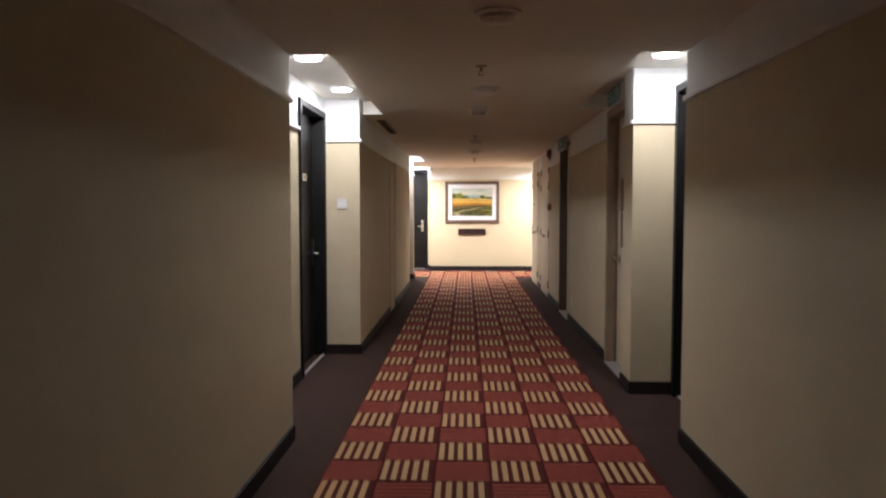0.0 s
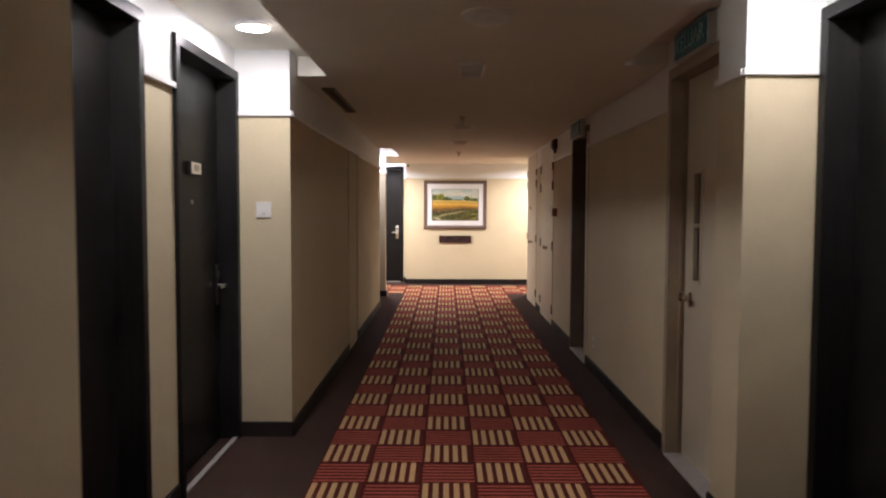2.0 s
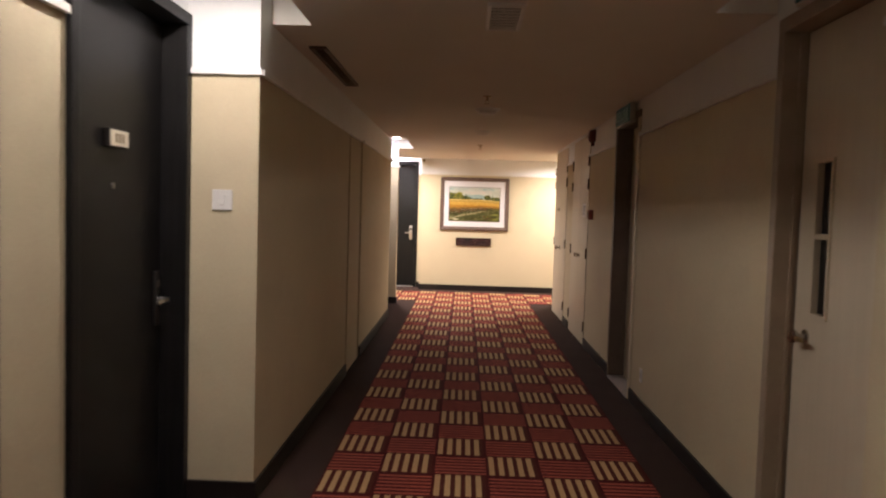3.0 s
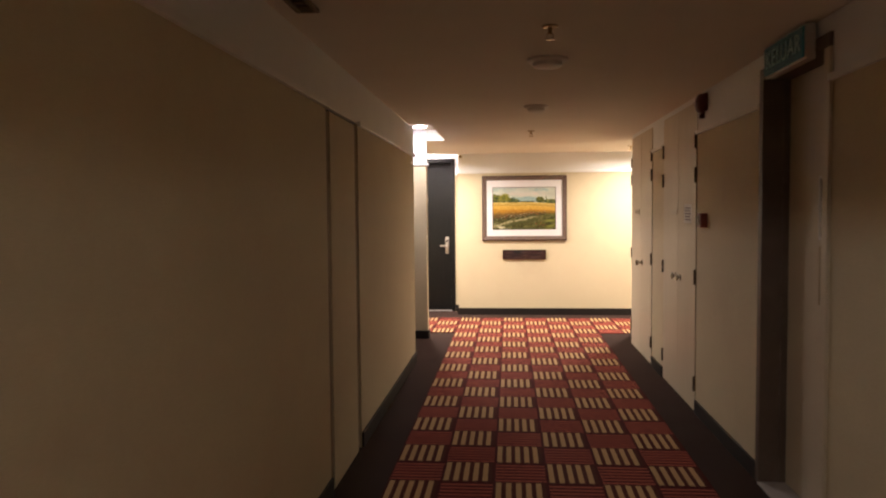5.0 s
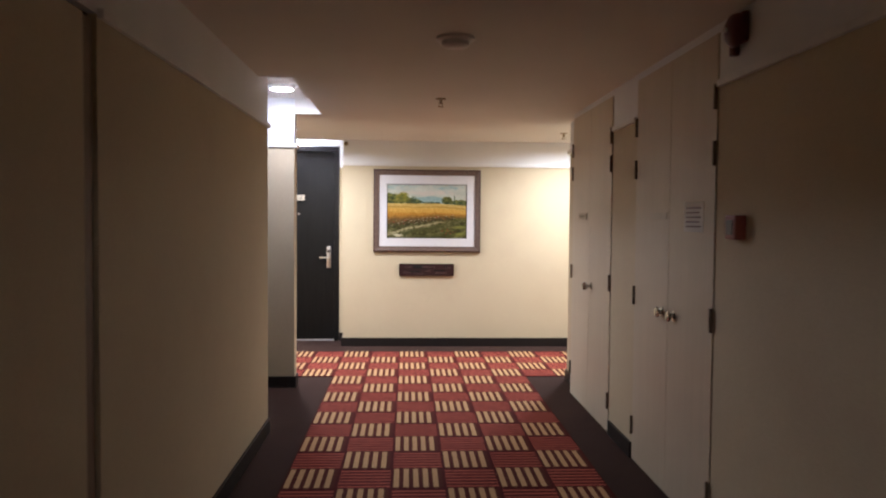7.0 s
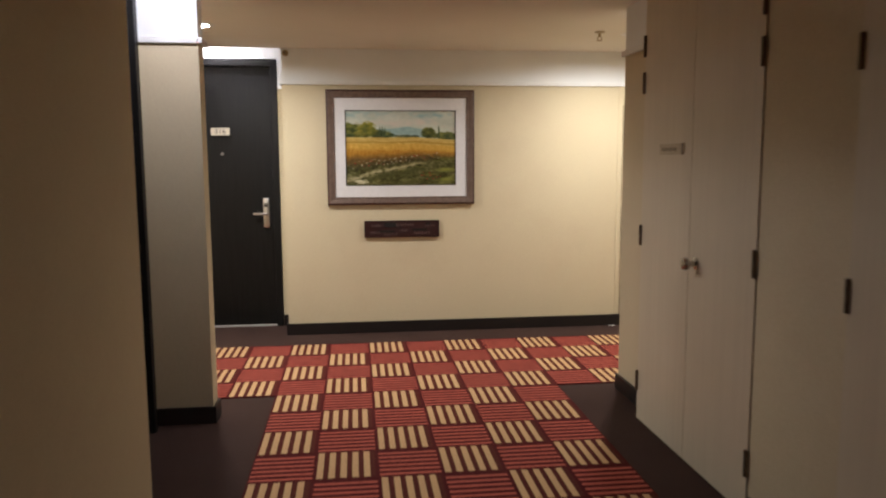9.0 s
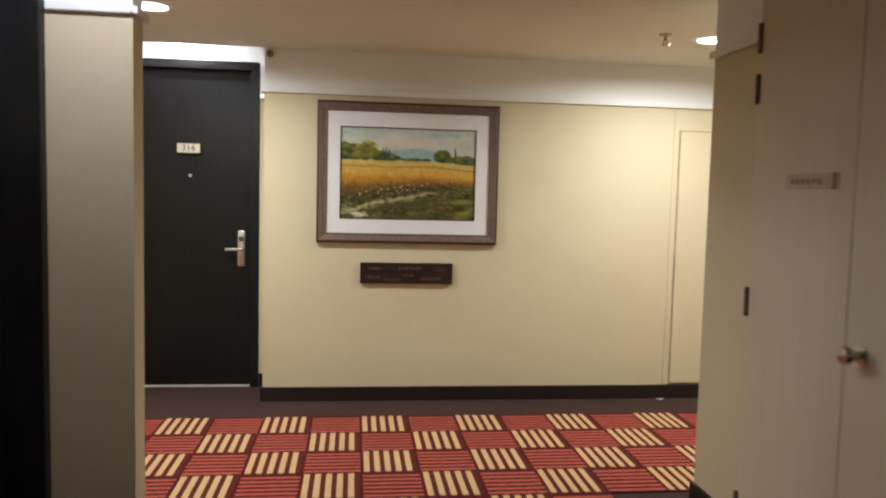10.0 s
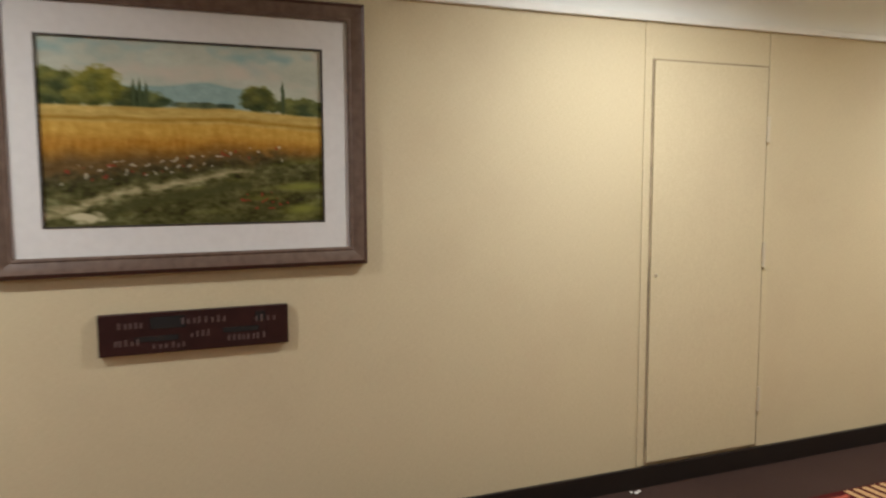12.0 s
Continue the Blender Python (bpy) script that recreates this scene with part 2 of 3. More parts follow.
def cyl(bm, x, y, z, r, length, axis="Z", segs=24, r2=None):
    turn = {"X": Matrix.Rotation(radians(90), 4, "Y"), "Y": Matrix.Rotation(radians(90), 4, "X"), "Z": Matrix()}[axis]
    bmesh.ops.create_cone(bm, cap_ends=True, segments=segs, radius1=r, radius2=r if r2 is None else r2,
                          depth=length, matrix=Matrix.Translation((x, y, z)) @ turn)
    return bm


def lathe(bm, profile, segs=32, m=Matrix()):
    """Turns (radius, height) pairs about z."""
    rings = []
    for r, h in profile:
        rings.append([bm.verts.new(m @ Vector((r * math.cos(a), r * math.sin(a), h)))
                      for a in (2 * math.pi * i / segs for i in range(segs))])
    for lo, hi in zip(rings, rings[1:]):
        for i in range(segs):
            bm.faces.new((lo[i], lo[(i + 1) % segs], hi[(i + 1) % segs], hi[i]))
    bm.faces.new(rings[0][::-1])
    bm.faces.new(rings[-1])
    return bm


def to_mesh(name, bm, mats, smooth=False):
    bmesh.ops.recalc_face_normals(bm, faces=bm.faces)
    me = bpy.data.meshes.new(name)
    bm.to_mesh(me)
    bm.free()
    for mm in (mats if isinstance(mats, (list, tuple)) else [mats]):
        me.materials.append(mm)
    if smooth:
        for p in me.polygons:
            p.use_smooth = True
        me.set_sharp_from_angle(angle=radians(40))
    return me


def part(name, bm, material, parent, label="", smooth=False):
    ob = new(name, to_mesh(name, bm, material, smooth))
    ob.parent = parent
    return tagged(ob, label)


def single(name, bm, material, m, label, category, group="", kind="", smooth=False):
    ob = new(name, to_mesh(name, bm, material, smooth))
    ob.matrix_world = m
    return tagged(ob, label, category, group, kind)


def thing(name, m, label, category, group="", kind=""):
    ob = new(name)
    ob.empty_display_size = 0.1
    ob.matrix_basis = m
    return tagged(ob, label, category, group, kind)


def B(*a, bevel=0.0):
    return box(bmesh.new(), *a, bevel=bevel)


# wall-mounted things are built facing -y, x to the viewer's right, at z = 0
def on_left(y, x=XL, z=0.0):
    return pose(x, y, z, 0, 0, 90)


def on_right(y, x=XR, z=0.0):
    return pose(x, y, z, 0, 0, -90)


def on_end(x, y=YEND, z=0.0):
    return pose(x, y, z)


# ---- structure ----
def wall(name, pieces, label):
    """Boxes (x0, x1, y0, y1[, z0, z1]), each a wall of its own; paper below the rail, paint above."""
    for p in pieces:
        bm = bmesh.new()
        x0, x1, y0, y1 = p[:4]
        z0, z1 = p[4:] if len(p) > 4 else (0.0, TOP)
        if z0 < RAIL < z1:
            box(bm, x0, x1, y0, y1, z0, RAIL, mat=0)
            box(bm, x0, x1, y0, y1, RAIL, z1, mat=1)
            bmesh.ops.remove_doubles(bm, verts=bm.verts, dist=0.0001)
            inner = [f for f in bm.faces if all(abs(v.co.z - RAIL) < 0.001 for v in f.verts)]
            bmesh.ops.delete(bm, geom=inner, context="FACES_ONLY")
        else:
            box(bm, x0, x1, y0, y1, z0, z1, mat=1 if z0 >= RAIL else 0)
        single(name, bm, [PAPER, WHITE], Matrix(), label, "wall", kind="structure")


LO = -1.06   # outer faces of the side walls
RO = 1.98
HEAD = 2.085
wall("wall_left_near", [(LO, XN, -4.0, YA0)], "beige textured wallpaper wall with white band on top")
wall("wall_left_alcove", [(LO, BL, YA0, 4.205), (LO, BL, 5.165, 5.51), (LO, BL, 4.205, 5.165, HEAD, TOP), (LO, BL, 5.51, YA1, HEAD, TOP)],
     "back wall of the shallow recess that holds two black doors")
wall("wall_left_middle", [(LO, XL, YA1, 8.95), (LO, XL, 9.68, YC0), (LO, XL - 0.03, 8.95, 9.68, 0.0, RAIL), (LO, XL, 8.95, 9.68, RAIL, TOP)],
     "long beige wallpaper wall with a flush service panel")
wall("wall_left_alcove_far", [(LO, BL, YC0, 12.37), (LO, BL, 13.27, YC1), (LO, BL, 12.37, 13.27, HEAD, TOP)],
     "back wall of the far recess with a black door")
wall("wall_partition", [(-4.6, -0.573, YC1, 13.45)], "thin papered partition ending beside the cross corridor")
wall("wall_right_near", [(XR, RO, -4.0, YB0)], "beige textured wallpaper wall with white band on top")
wall("wall_right_alcove", [(BR, RO, YB0, 4.20), (BR, RO, 5.12, YB1), (BR, RO, 4.20, 5.12, HEAD, TOP)],
     "back wall of the shallow recess that holds a black door")
wall("wall_right_middle", [(1.487, RO, YB1, 5.44), (XR, RO, 6.24, 8.50), (XR, RO, 5.44, 6.24, 2.05, TOP), (XR, RO, 8.50, 9.29, 2.02, TOP),
                           (XR, RO, 9.29, 13.14), (1.60, RO, 13.14, 13.61)], "beige wallpaper wall broken by two painted fire doors")
wall("wall_cross_right", [(RO, 6.6, 13.49, 13.61)], "papered wall of the cross corridor")
wall("wall_end", [(-0.365, 6.6, YEND, 15.72), (-1.345, -0.365, YDOOR + 0.09, 15.72), (-4.6, -1.345, YEND, 15.72)],
     "cream wallpaper wall that closes the corridor, with a recess for a door")
# both cross corridor ends are out of view; these walls are added stops
wall("wall_cross_left_end", [(-4.72, -4.6, 13.3, 15.72)], "unseen papered wall added to close off the cross corridor")
wall("wall_cross_right_end", [(6.6, 6.72, 13.3, 15.72)], "unseen papered wall added to close off the cross corridor")
# never in view; added to shut the corridor off behind the start
wall("wall_behind", [(LO, RO, -4.14, -4.0)], "unseen papered wall added to close off the corridor's start")

# ceiling: low slab with raised strips over the alcoves and the door recess
EL, ER = -0.37, 1.285
SL, SR = 6.65, 6.30               # where the raised strips end
SC = 11.86                        # where the far one begins
HOLE = 0.079


def slab(bm, x0, x1, y0, y1, z):
    """A ceiling slab with square holes for the lamp cans in it."""
    y = y0
    for lx, ly, lz in sorted((q[0], q[1], q[2]) for q in LAMPS):
        if x0 < lx < x1 and y0 < ly < y1 and abs(lz - z) < 0.01:
            holes.append((ly, lx))
    for ly, lx in sorted(holes):
        box(bm, x0, x1, y, ly - HOLE, z, TOP + 0.06)
        box(bm, x0, lx - HOLE, ly - HOLE, ly + HOLE, z, TOP + 0.06)
        box(bm, lx + HOLE, x1, ly - HOLE, ly + HOLE, z, TOP + 0.06)
        y = ly + HOLE
    box(bm, x0, x1, y, y1, z, TOP + 0.06)
    holes.clear()


bm, holes = bmesh.new(), []
for q in [
    (LO, RO, -4.0, 4.07, CEIL), (EL, ER, 4.07, SR, CEIL), (LO, EL, 4.07, SL, HIGH),
    (ER, RO, 4.07, SR, HIGH), (EL, RO, SR, SL, CEIL), (LO, RO, SL, SC, CEIL),
    (LO, EL, SC, YC1 + 0.01, HIGH), (EL, RO, SC, YC1 + 0.01, CEIL),
    (-4.6, -1.6, YC1 + 0.01, YEND, CEIL), (-1.6, 0.4, YC1 + 0.01, YEND, CEIL), (0.4, 3.0, YC1 + 0.01, YEND, CEIL), (3.0, 6.6, YC1 + 0.01, YEND, CEIL),
    (-1.365, -0.345, YEND, 15.72, NICHE),
]:
    slab(bm, *q)
single("ceiling", bm, CEILING, Matrix(), "low matt off-white painted ceiling with raised strips at the doors", "ceiling", kind="structure")

# floor and carpet
single("floor", B(-4.7, 6.7, -4.1, 15.75, -0.12, 0.0), BORDER, Matrix(), "dark brown border carpet wall to wall", "floor", kind="structure")
bm = bmesh.new()
box(bm, -0.312, 1.275, -3.98, 13.714, 0.0, 0.006)
box(bm, -4.55, 6.55, 13.714, 14.856, 0.0, 0.006)
single("carpet_runner", bm, RUNNER, Matrix(), "red and gold basket-weave patterned carpet laid on dark border", "carpet", kind="structure")


def baseboard(runs):
    """Runs (x0, y0, x1, y1, nx, ny): skirting along a wall with its outward normal."""
    for x0, y0, x1, y1, nx, ny in runs:
        bm, t, h = bmesh.new(), 0.014, 0.086
        a, b = (min(x0, x1), min(y0, y1)), (max(x0, x1), max(y0, y1))
        if nx:
            box(bm, *sorted((x0, x0 + nx * t)), a[1], b[1], 0.0, h, bevel=0.003)
        else:
            box(bm, a[0], b[0], *sorted((y0, y0 + ny * t)), 0.0, h, bevel=0.003)
        single("baseboard", bm, BASE, Matrix(), "black painted skirting board along the papered wall", "baseboard", kind="structure")


def rail(runs):
    """The narrow white moulding between paper and paint."""
    for x0, y0, x1, y1, nx, ny in runs:
        bm, t = bmesh.new(), 0.020
        a, b = (min(x0, x1), min(y0, y1)), (max(x0, x1), max(y0, y1))
        if nx:
            box(bm, *sorted((x0, x0 + nx * t)), a[1], b[1], RAIL - 0.011, RAIL + 0.016, bevel=0.004)
        else:
            box(bm, a[0], b[0], *sorted((y0, y0 + ny * t)), RAIL - 0.011, RAIL + 0.016, bevel=0.004)
        single("trim", bm, TRIM, Matrix(), "narrow white moulding where wallpaper meets white paint", "trim", kind="structure")


RUNS = [
    (XN, -4.0, XN, YA0, 1, 0), (BL, YA0, BL, 4.20, 1, 0), (BL, 5.17, BL, 5.505, 1, 0), (BL, YA1, XL + 0.014, YA1, 0, -1),
    (XL, YA1, XL, 8.95, 1, 0), (XL, 9.68, XL, YC0, 1, 0),
    (BL, YC1, -0.573, YC1, 0, -1), (-0.573, YC1 - 0.014, -0.573, 13.464, 1, 0),
    (-4.6, 13.45, -0.573, 13.45, 0, 1),
    (XR, -4.0, XR, YB0, -1, 0), (1.473, YB1, BR, YB1, 0, -1), (1.487, YB1, 1.487, 5.44, -1, 0),
    (XR, 6.24, XR, 8.50, -1, 0), (XR, 9.29, XR, 10.53, -1, 0), (XR, 11.60, XR, 12.05, -1, 0), (1.60, 13.14, 1.60, 13.624, -1, 0),
    (1.586, 13.61, 6.6, 13.61, 0, 1),
    (-0.379, YEND, 6.6, YEND, 0, -1), (-0.365, YEND, -0.365, YDOOR, -1, 0), (-0.430, YDOOR + 0.005, -0.382, YDOOR + 0.005, 0, -1), (-4.6, YEND, -1.345, YEND, 0, -1),
]
baseboard(RUNS)
rail(RUNS)


# ---- things on the walls ----
def lettered(name, words, size, depth, material, parent, m):
    """Raised built-in-font lettering, centred on m's origin."""
    cu = bpy.data.curves.new(name, "FONT")
    cu.body, cu.size, cu.align_x, cu.align_y, cu.extrude, cu.space_character = words, size, "CENTER", "CENTER", depth, 1.05
    tmp = bpy.data.objects.new("tmp", cu)
    scene.collection.objects.link(tmp)
    bpy.context.view_layer.update()
    me = bpy.data.meshes.new_from_object(tmp.evaluated_get(bpy.context.evaluated_depsgraph_get()))
    bpy.data.objects.remove(tmp)
    me.materials.clear()
    me.materials.append(material)
    ob = new(name, me)
    ob.parent = parent
    ob.matrix_basis = m
    return ob


def lock_set(parent, x, z, flip=1, metal=None):
    """Card lock: long rounded plate with reader window and lever."""
    plate = part("lock_plate", B(x - 0.024, x + 0.024, -0.018, 0.0, z - 0.115, z + 0.115, bevel=0.009), metal or STEEL, parent, "card lock plate with rounded ends", True)
    part("card_reader", B(x - 0.015, x + 0.015, -0.021, -0.017, z + 0.045, z + 0.075, bevel=0.002), INK, plate)
    bm = cyl(bmesh.new(), x, -0.036, z - 0.005, 0.011, 0.04, "Y", 16)
    box(bm, x - 0.095 * flip, x + 0.011 * flip, -0.062, -0.048, z - 0.014, z + 0.004, bevel=0.005)
    part("lever_handle", bm, STEEL, plate, "polished lever handle", True)


def hotel_door(name, m, w, h, label, plaque=True, hinge_right=False, deep=0.09, metal=None, proud=0.036, number=""):
    """Black room door in a black frame, set back in its opening; local x from 0 to w."""
    d = thing(name, m, label, "door", kind="structure")
    j = 0.05
    for x0 in (0.0, w - j):
        part("jamb", B(x0, x0 + j, -proud, deep + 0.03, 0.0, h - j, bevel=0.004), BLACK, d)
    part("door_head", B(0.0, w, -proud, deep + 0.03, h - j, h, bevel=0.004), BLACK, d)
    leaf = part("leaf", B(j + 0.003, w - j - 0.003, deep, deep + 0.045, 0.012, h - j - 0.003, bevel=0.002), BLACK, d)
    part("threshold", B(j, w - j, -0.006, 0.020, 0.0, 0.010, bevel=0.002), SILL, d, "pale worn threshold strip")
    c = w / 2
    if plaque:
        pl = part("number_plate", B(c - 0.074, c + 0.074, deep - 0.026, deep, 1.481, 1.547, bevel=0.003), DARKPLATE, leaf, "dark wooden block with cream number plate")
        part("plate_face", B(c - 0.069, c + 0.069, deep - 0.0285, deep - 0.0255, 1.486, 1.542, bevel=0.001), PLATE, pl, "cream face with worn dark digits")
        if number:
            lettered("digits", number, 0.054, 0.0006, INK, pl, pose(c, deep - 0.0290, 1.514, 90, 0, 0))
        else:
            bm = bmesh.new()
            for k in (-1, 0, 1):
                box(bm, c + k * 0.026 - 0.008, c + k * 0.026 + 0.008, deep - 0.0297, deep - 0.0286, 1.498, 1.531)
            tagged(part("digits", bm, WORN, pl), kind="stuff")
    bm = lathe(bmesh.new(), [(0.011, 0.0), (0.011, 0.004), (0.006, 0.006)], 16, Matrix.Translation((c + 0.005, deep, 1.345)) @ Matrix.Rotation(radians(90), 4, "X"))
    part("peephole", bm, STEEL, leaf, "small steel peephole", True)
    side = j + 0.060 if hinge_right else w - j - 0.060
    holder = new("lock")
    holder.parent = d
    holder.location = (0, deep, 0)
    lock_set(holder, side, 0.89, -1 if hinge_right else 1, metal)
    return d


hotel_door("door_1", on_left(4.205, BL), 0.96, HEAD - 0.005, "closed black-stained hotel room door in a black frame", hinge_right=True, metal=DARKMETAL, proud=0.020)
hotel_door("door_2", on_left(5.51, BL), 0.968, HEAD - 0.005, "closed black-stained room door with cream number plate", metal=DARKMETAL, proud=0.020)
hotel_door("door_3", on_right(5.12, BR), 0.92, HEAD - 0.005, "closed black room door in a shallow papered recess")
hotel_door("door_4", on_left(12.37, BL), 0.90, HEAD - 0.005, "closed black room door beside the thin partition", hinge_right=True)
hotel_door("door_5", on_end(-1.30, YDOOR), 0.865, 2.055, "closed black room door with steel card lock, recessed in end wall", deep=0.035, proud=0.012, number="316")
wall("wall_door_recess", [(-1.345, -0.365, YDOOR + 0.005, YDOOR + 0.09, 2.06, TOP), (-1.345, -1.303, YDOOR + 0.005, YDOOR + 0.09, 0, 2.06),
                          (-0.432, -0.365, YDOOR + 0.005, YDOOR + 0.09, 0, 2.06)], "white painted lintel and cheeks round the recessed door")


def service_knob(parent, x, y, z, reach=1.0):
    m = Matrix.Translation((x, y, z)) @ Matrix.Rotation(radians(90), 4, "X")
    bm = lathe(bmesh.new(), [(0.026, 0), (0.026, 0.006), (0.011, 0.010), (0.010, 0.030), (0.022, 0.036), (0.027, 0.048), (0.022, 0.060), (0.008, 0.064)], 20, m @ Matrix.Diagonal((1, 1, reach, 1)))
    return part("knob", bm, CHROME, parent, "tarnished chrome knob", True)


def fire_door(name, m, w, h, label, deep, window, plate=None, frame_mat=None):
    """Beige painted door, deep steel frame, narrow wired glass; local x from 0 to w, latch at x = 0."""
    d = thing(name, m, label, "door", kind="structure")
    j = 0.055
    # frame_mat goes on the far jamb and head; the near jamb stays beige
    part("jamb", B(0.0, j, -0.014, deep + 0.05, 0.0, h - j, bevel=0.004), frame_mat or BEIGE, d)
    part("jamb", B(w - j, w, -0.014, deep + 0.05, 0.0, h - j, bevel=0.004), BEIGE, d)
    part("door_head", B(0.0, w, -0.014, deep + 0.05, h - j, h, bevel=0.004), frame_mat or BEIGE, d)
    x0, x1, z0, z1 = window
    a, b, t = j + 0.011, w - j - 0.004, h - j - 0.005
    leaf = part("leaf", ring(bmesh.new(), (a, b, 0.012, t), window, deep, deep + 0.04), BEIGE, d)
    # near-black strip in the latch gap, painted in for its shade
    part("latch_gap_shade", B(j, j + 0.0105, deep + 0.003, deep + 0.04, 0.012, t), BLIND, d)
    part("stop_bead", B(j - 0.001, j + 0.006, deep - 0.030, deep - 0.014, 0.0, h - j, bevel=0.002), frame_mat or BEIGE, d)
    part("glass", B(x0 + 0.002, x1 - 0.002, deep + 0.016, deep + 0.024, z0 + 0.002, z1 - 0.002), WIRED, leaf, "narrow dark vision glass")
    part("backing", B(j, b, deep + 0.045, deep + 0.06, 0.012, t), BLIND, leaf)
    part("glazing_bead", ring(bmesh.new(), (x0 - 0.013, x1 + 0.013, z0 - 0.013, z1 + 0.013), (x0 + 0.001, x1 - 0.001, z0 + 0.001, z1 - 0.001), deep - 0.008, deep + 0.004), PLASTIC if plate else BEIGE, leaf)
    part("threshold", B(j, w - j, -0.02, deep + 0.045, 0.0, 0.010, bevel=0.003), SILL, d, "scuffed pale threshold")
    if plate:
        p0, p1, q0, q1 = plate
        pl = part("notice_plate", B(p0, p1, deep - 0.005, deep, q0, q1, bevel=0.001), BRASS, leaf, "tall brass notice plate")
        bm = bmesh.new()
        rows = 7
        for k in range(rows):
            z = q1 - (k + 0.8) * (q1 - q0) / (rows + 0.6)
            box(bm, p0 + 0.012, p1 - 0.012 - 0.012 * (k % 3), deep - 0.0060, deep - 0.0052, z - 0.010, z + 0.010)
        tagged(part("lettering", bm, WORN, pl), kind="stuff")
    return d, leaf


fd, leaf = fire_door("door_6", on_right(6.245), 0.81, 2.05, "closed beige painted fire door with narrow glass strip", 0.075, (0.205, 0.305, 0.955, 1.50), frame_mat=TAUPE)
part("glazing_bar", B(0.205, 0.305, 0.070, 0.082, 1.225, 1.245, bevel=0.002), BEIGE, leaf)
service_knob(leaf, 0.165, 0.075, 0.865)
lev = B(0.145, 0.24, 0.020, 0.034, 0.852, 0.870, bevel=0.005)
part("lever_handle", lev, BRASS, leaf, "worn brass lever", True)
# its dark brown far jamb and head have the reveal's shade painted in
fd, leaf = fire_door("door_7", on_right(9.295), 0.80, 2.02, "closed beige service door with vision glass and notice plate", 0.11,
                     (0.44, 0.535, 1.225, 1.475), (0.428, 0.550, 0.93, 1.185), SHADEBROWN)


def exit_sign(m):
    """Green exit sign box, letters on its face; local x from 0 to w."""
    s, w = thing("exit_sign", m, "green emergency exit sign box with white capitals above door", "sign", "exit signs"), 0.45
    part("housing", B(-0.010, w + 0.010, -0.040, 0.0, -0.004, 0.138, bevel=0.005), OFFWHITE, s)
    part("face", B(0.0, w, -0.047, -0.040, 0.006, 0.128, bevel=0.002), GREEN, s, "dimly lit green acrylic face")
    lettered("lettering", "KELUAR", 0.108, 0.001, LETTER, s, pose(w / 2, -0.0485, 0.066, 90, 0, 0))
    return s


exit_sign(on_right(9.08, XR - 0.016, 1.945))
exit_sign(on_right(6.04, XR, 2.052))


def hinge(parent, x, z, h=0.10, y=-0.018):
    bm = B(x - 0.007, x + 0.007, y - 0.008, y, z - h / 2, z + h / 2, bevel=0.002)
    cyl(bm, x, y - 0.008, z, 0.006, h * 0.98, "Z", 10)
    return part("hinge", bm, HINGE, parent)


def riser_cupboard(name, m, w, h, label, hinges, knobs, reach=1.0):
    """Double flush doors of a service riser; local x from 0 to w."""
    d = thing(name, m, label, "cupboard")
    # sheet behind the doors, coloured as the shade in their gaps
    part("gap_backing", B(-0.003, w + 0.003, -0.006, 0.0, 0.0, h + 0.003), SEAM, d)
    mid = w / 2
    left = part("door", B(0.0, mid - 0.002, -0.010, -0.003, 0.008, h, bevel=0.0015), BEIGE, d)
    right = part("door", B(mid + 0.002, w, -0.010, -0.003, 0.008, h, bevel=0.0015), BEIGE, d)
    for z in hinges:
        hinge(left, 0.004, z, y=-0.009)
        hinge(right, w - 0.004, z, y=-0.009)
    for x in knobs:
        service_knob(left if x < mid else right, x, -0.009, 0.862, reach)
    return d, left, right


far, left, right = riser_cupboard("service_cupboard", on_right(13.125, XR + 0.0045), 1.05, 2.05, "beige painted double riser doors flush with the wall", (0.20, 0.922, 1.645, 1.815), (0.595,))
plate = part("name_plate", B(0.20, 0.455, -0.013, -0.009, 1.306, 1.354, bevel=0.001), NAMEPLATE, left, "small worn beige name plate")
bm = bmesh.new()
for k in range(6):
    box(bm, 0.226 + k * 0.027, 0.246 + k * 0.027, -0.0140, -0.0132, 1.323 - 0.003 * (k % 2), 1.337)
tagged(part("lettering", bm, WORN, plate), kind="stuff")
part("end_cap", B(0.434, 0.446, -0.0155, -0.0125, 1.306, 1.354, bevel=0.001), HINGE, plate, "dark end cap")
near, left, right = riser_cupboard("service_cupboard", on_right(11.585, XR + 0.0045), 1.035, 2.05, "beige painted double riser doors with paper notice", (0.19, 0.900, 1.575, 1.80), (0.445, 0.600), 0.55)
part("name_plate", B(0.25, 0.49, -0.014, -0.009, 1.310, 1.345, bevel=0.001), PLATE, left, "faded cream name plate")
part("notice", B(0.71, 0.925, -0.0118, -0.0102, 1.255, 1.385), PAPERNOTE, right, "white paper notice taped on")
bm = bmesh.new()
for k in range(5):
    box(bm, 0.735, 0.90 - 0.02 * (k % 2), -0.0130, -0.0121, 1.275 + k * 0.02, 1.282 + k * 0.02)
tagged(part("print_lines", bm, BARS, right), kind="stuff")

# flush service panel in the left wall
p = thing("service_panel", on_left(8.95), "papered flush service panel with dark shadow gaps", "panel", kind="structure")
part("panel", B(0.085, 0.650, 0.002, 0.026, 0.0, RAIL - 0.015, bevel=0.002), PAPER, p)
# near-black sheet at the back; the gaps' shade is in its colour
part("gap", B(0.0, 0.73, 0.024, 0.0295, 0.0, RAIL), GAP, p)
part("edge_strip", B(0.004, 0.078, 0.010, 0.026, 0.0, RAIL - 0.015, bevel=0.003), STRIP, p, "brown edge strip")
part("edge_strip", B(0.662, 0.722, 0.010, 0.026, 0.0, RAIL - 0.015, bevel=0.003), STRIP, p, "brown edge strip")

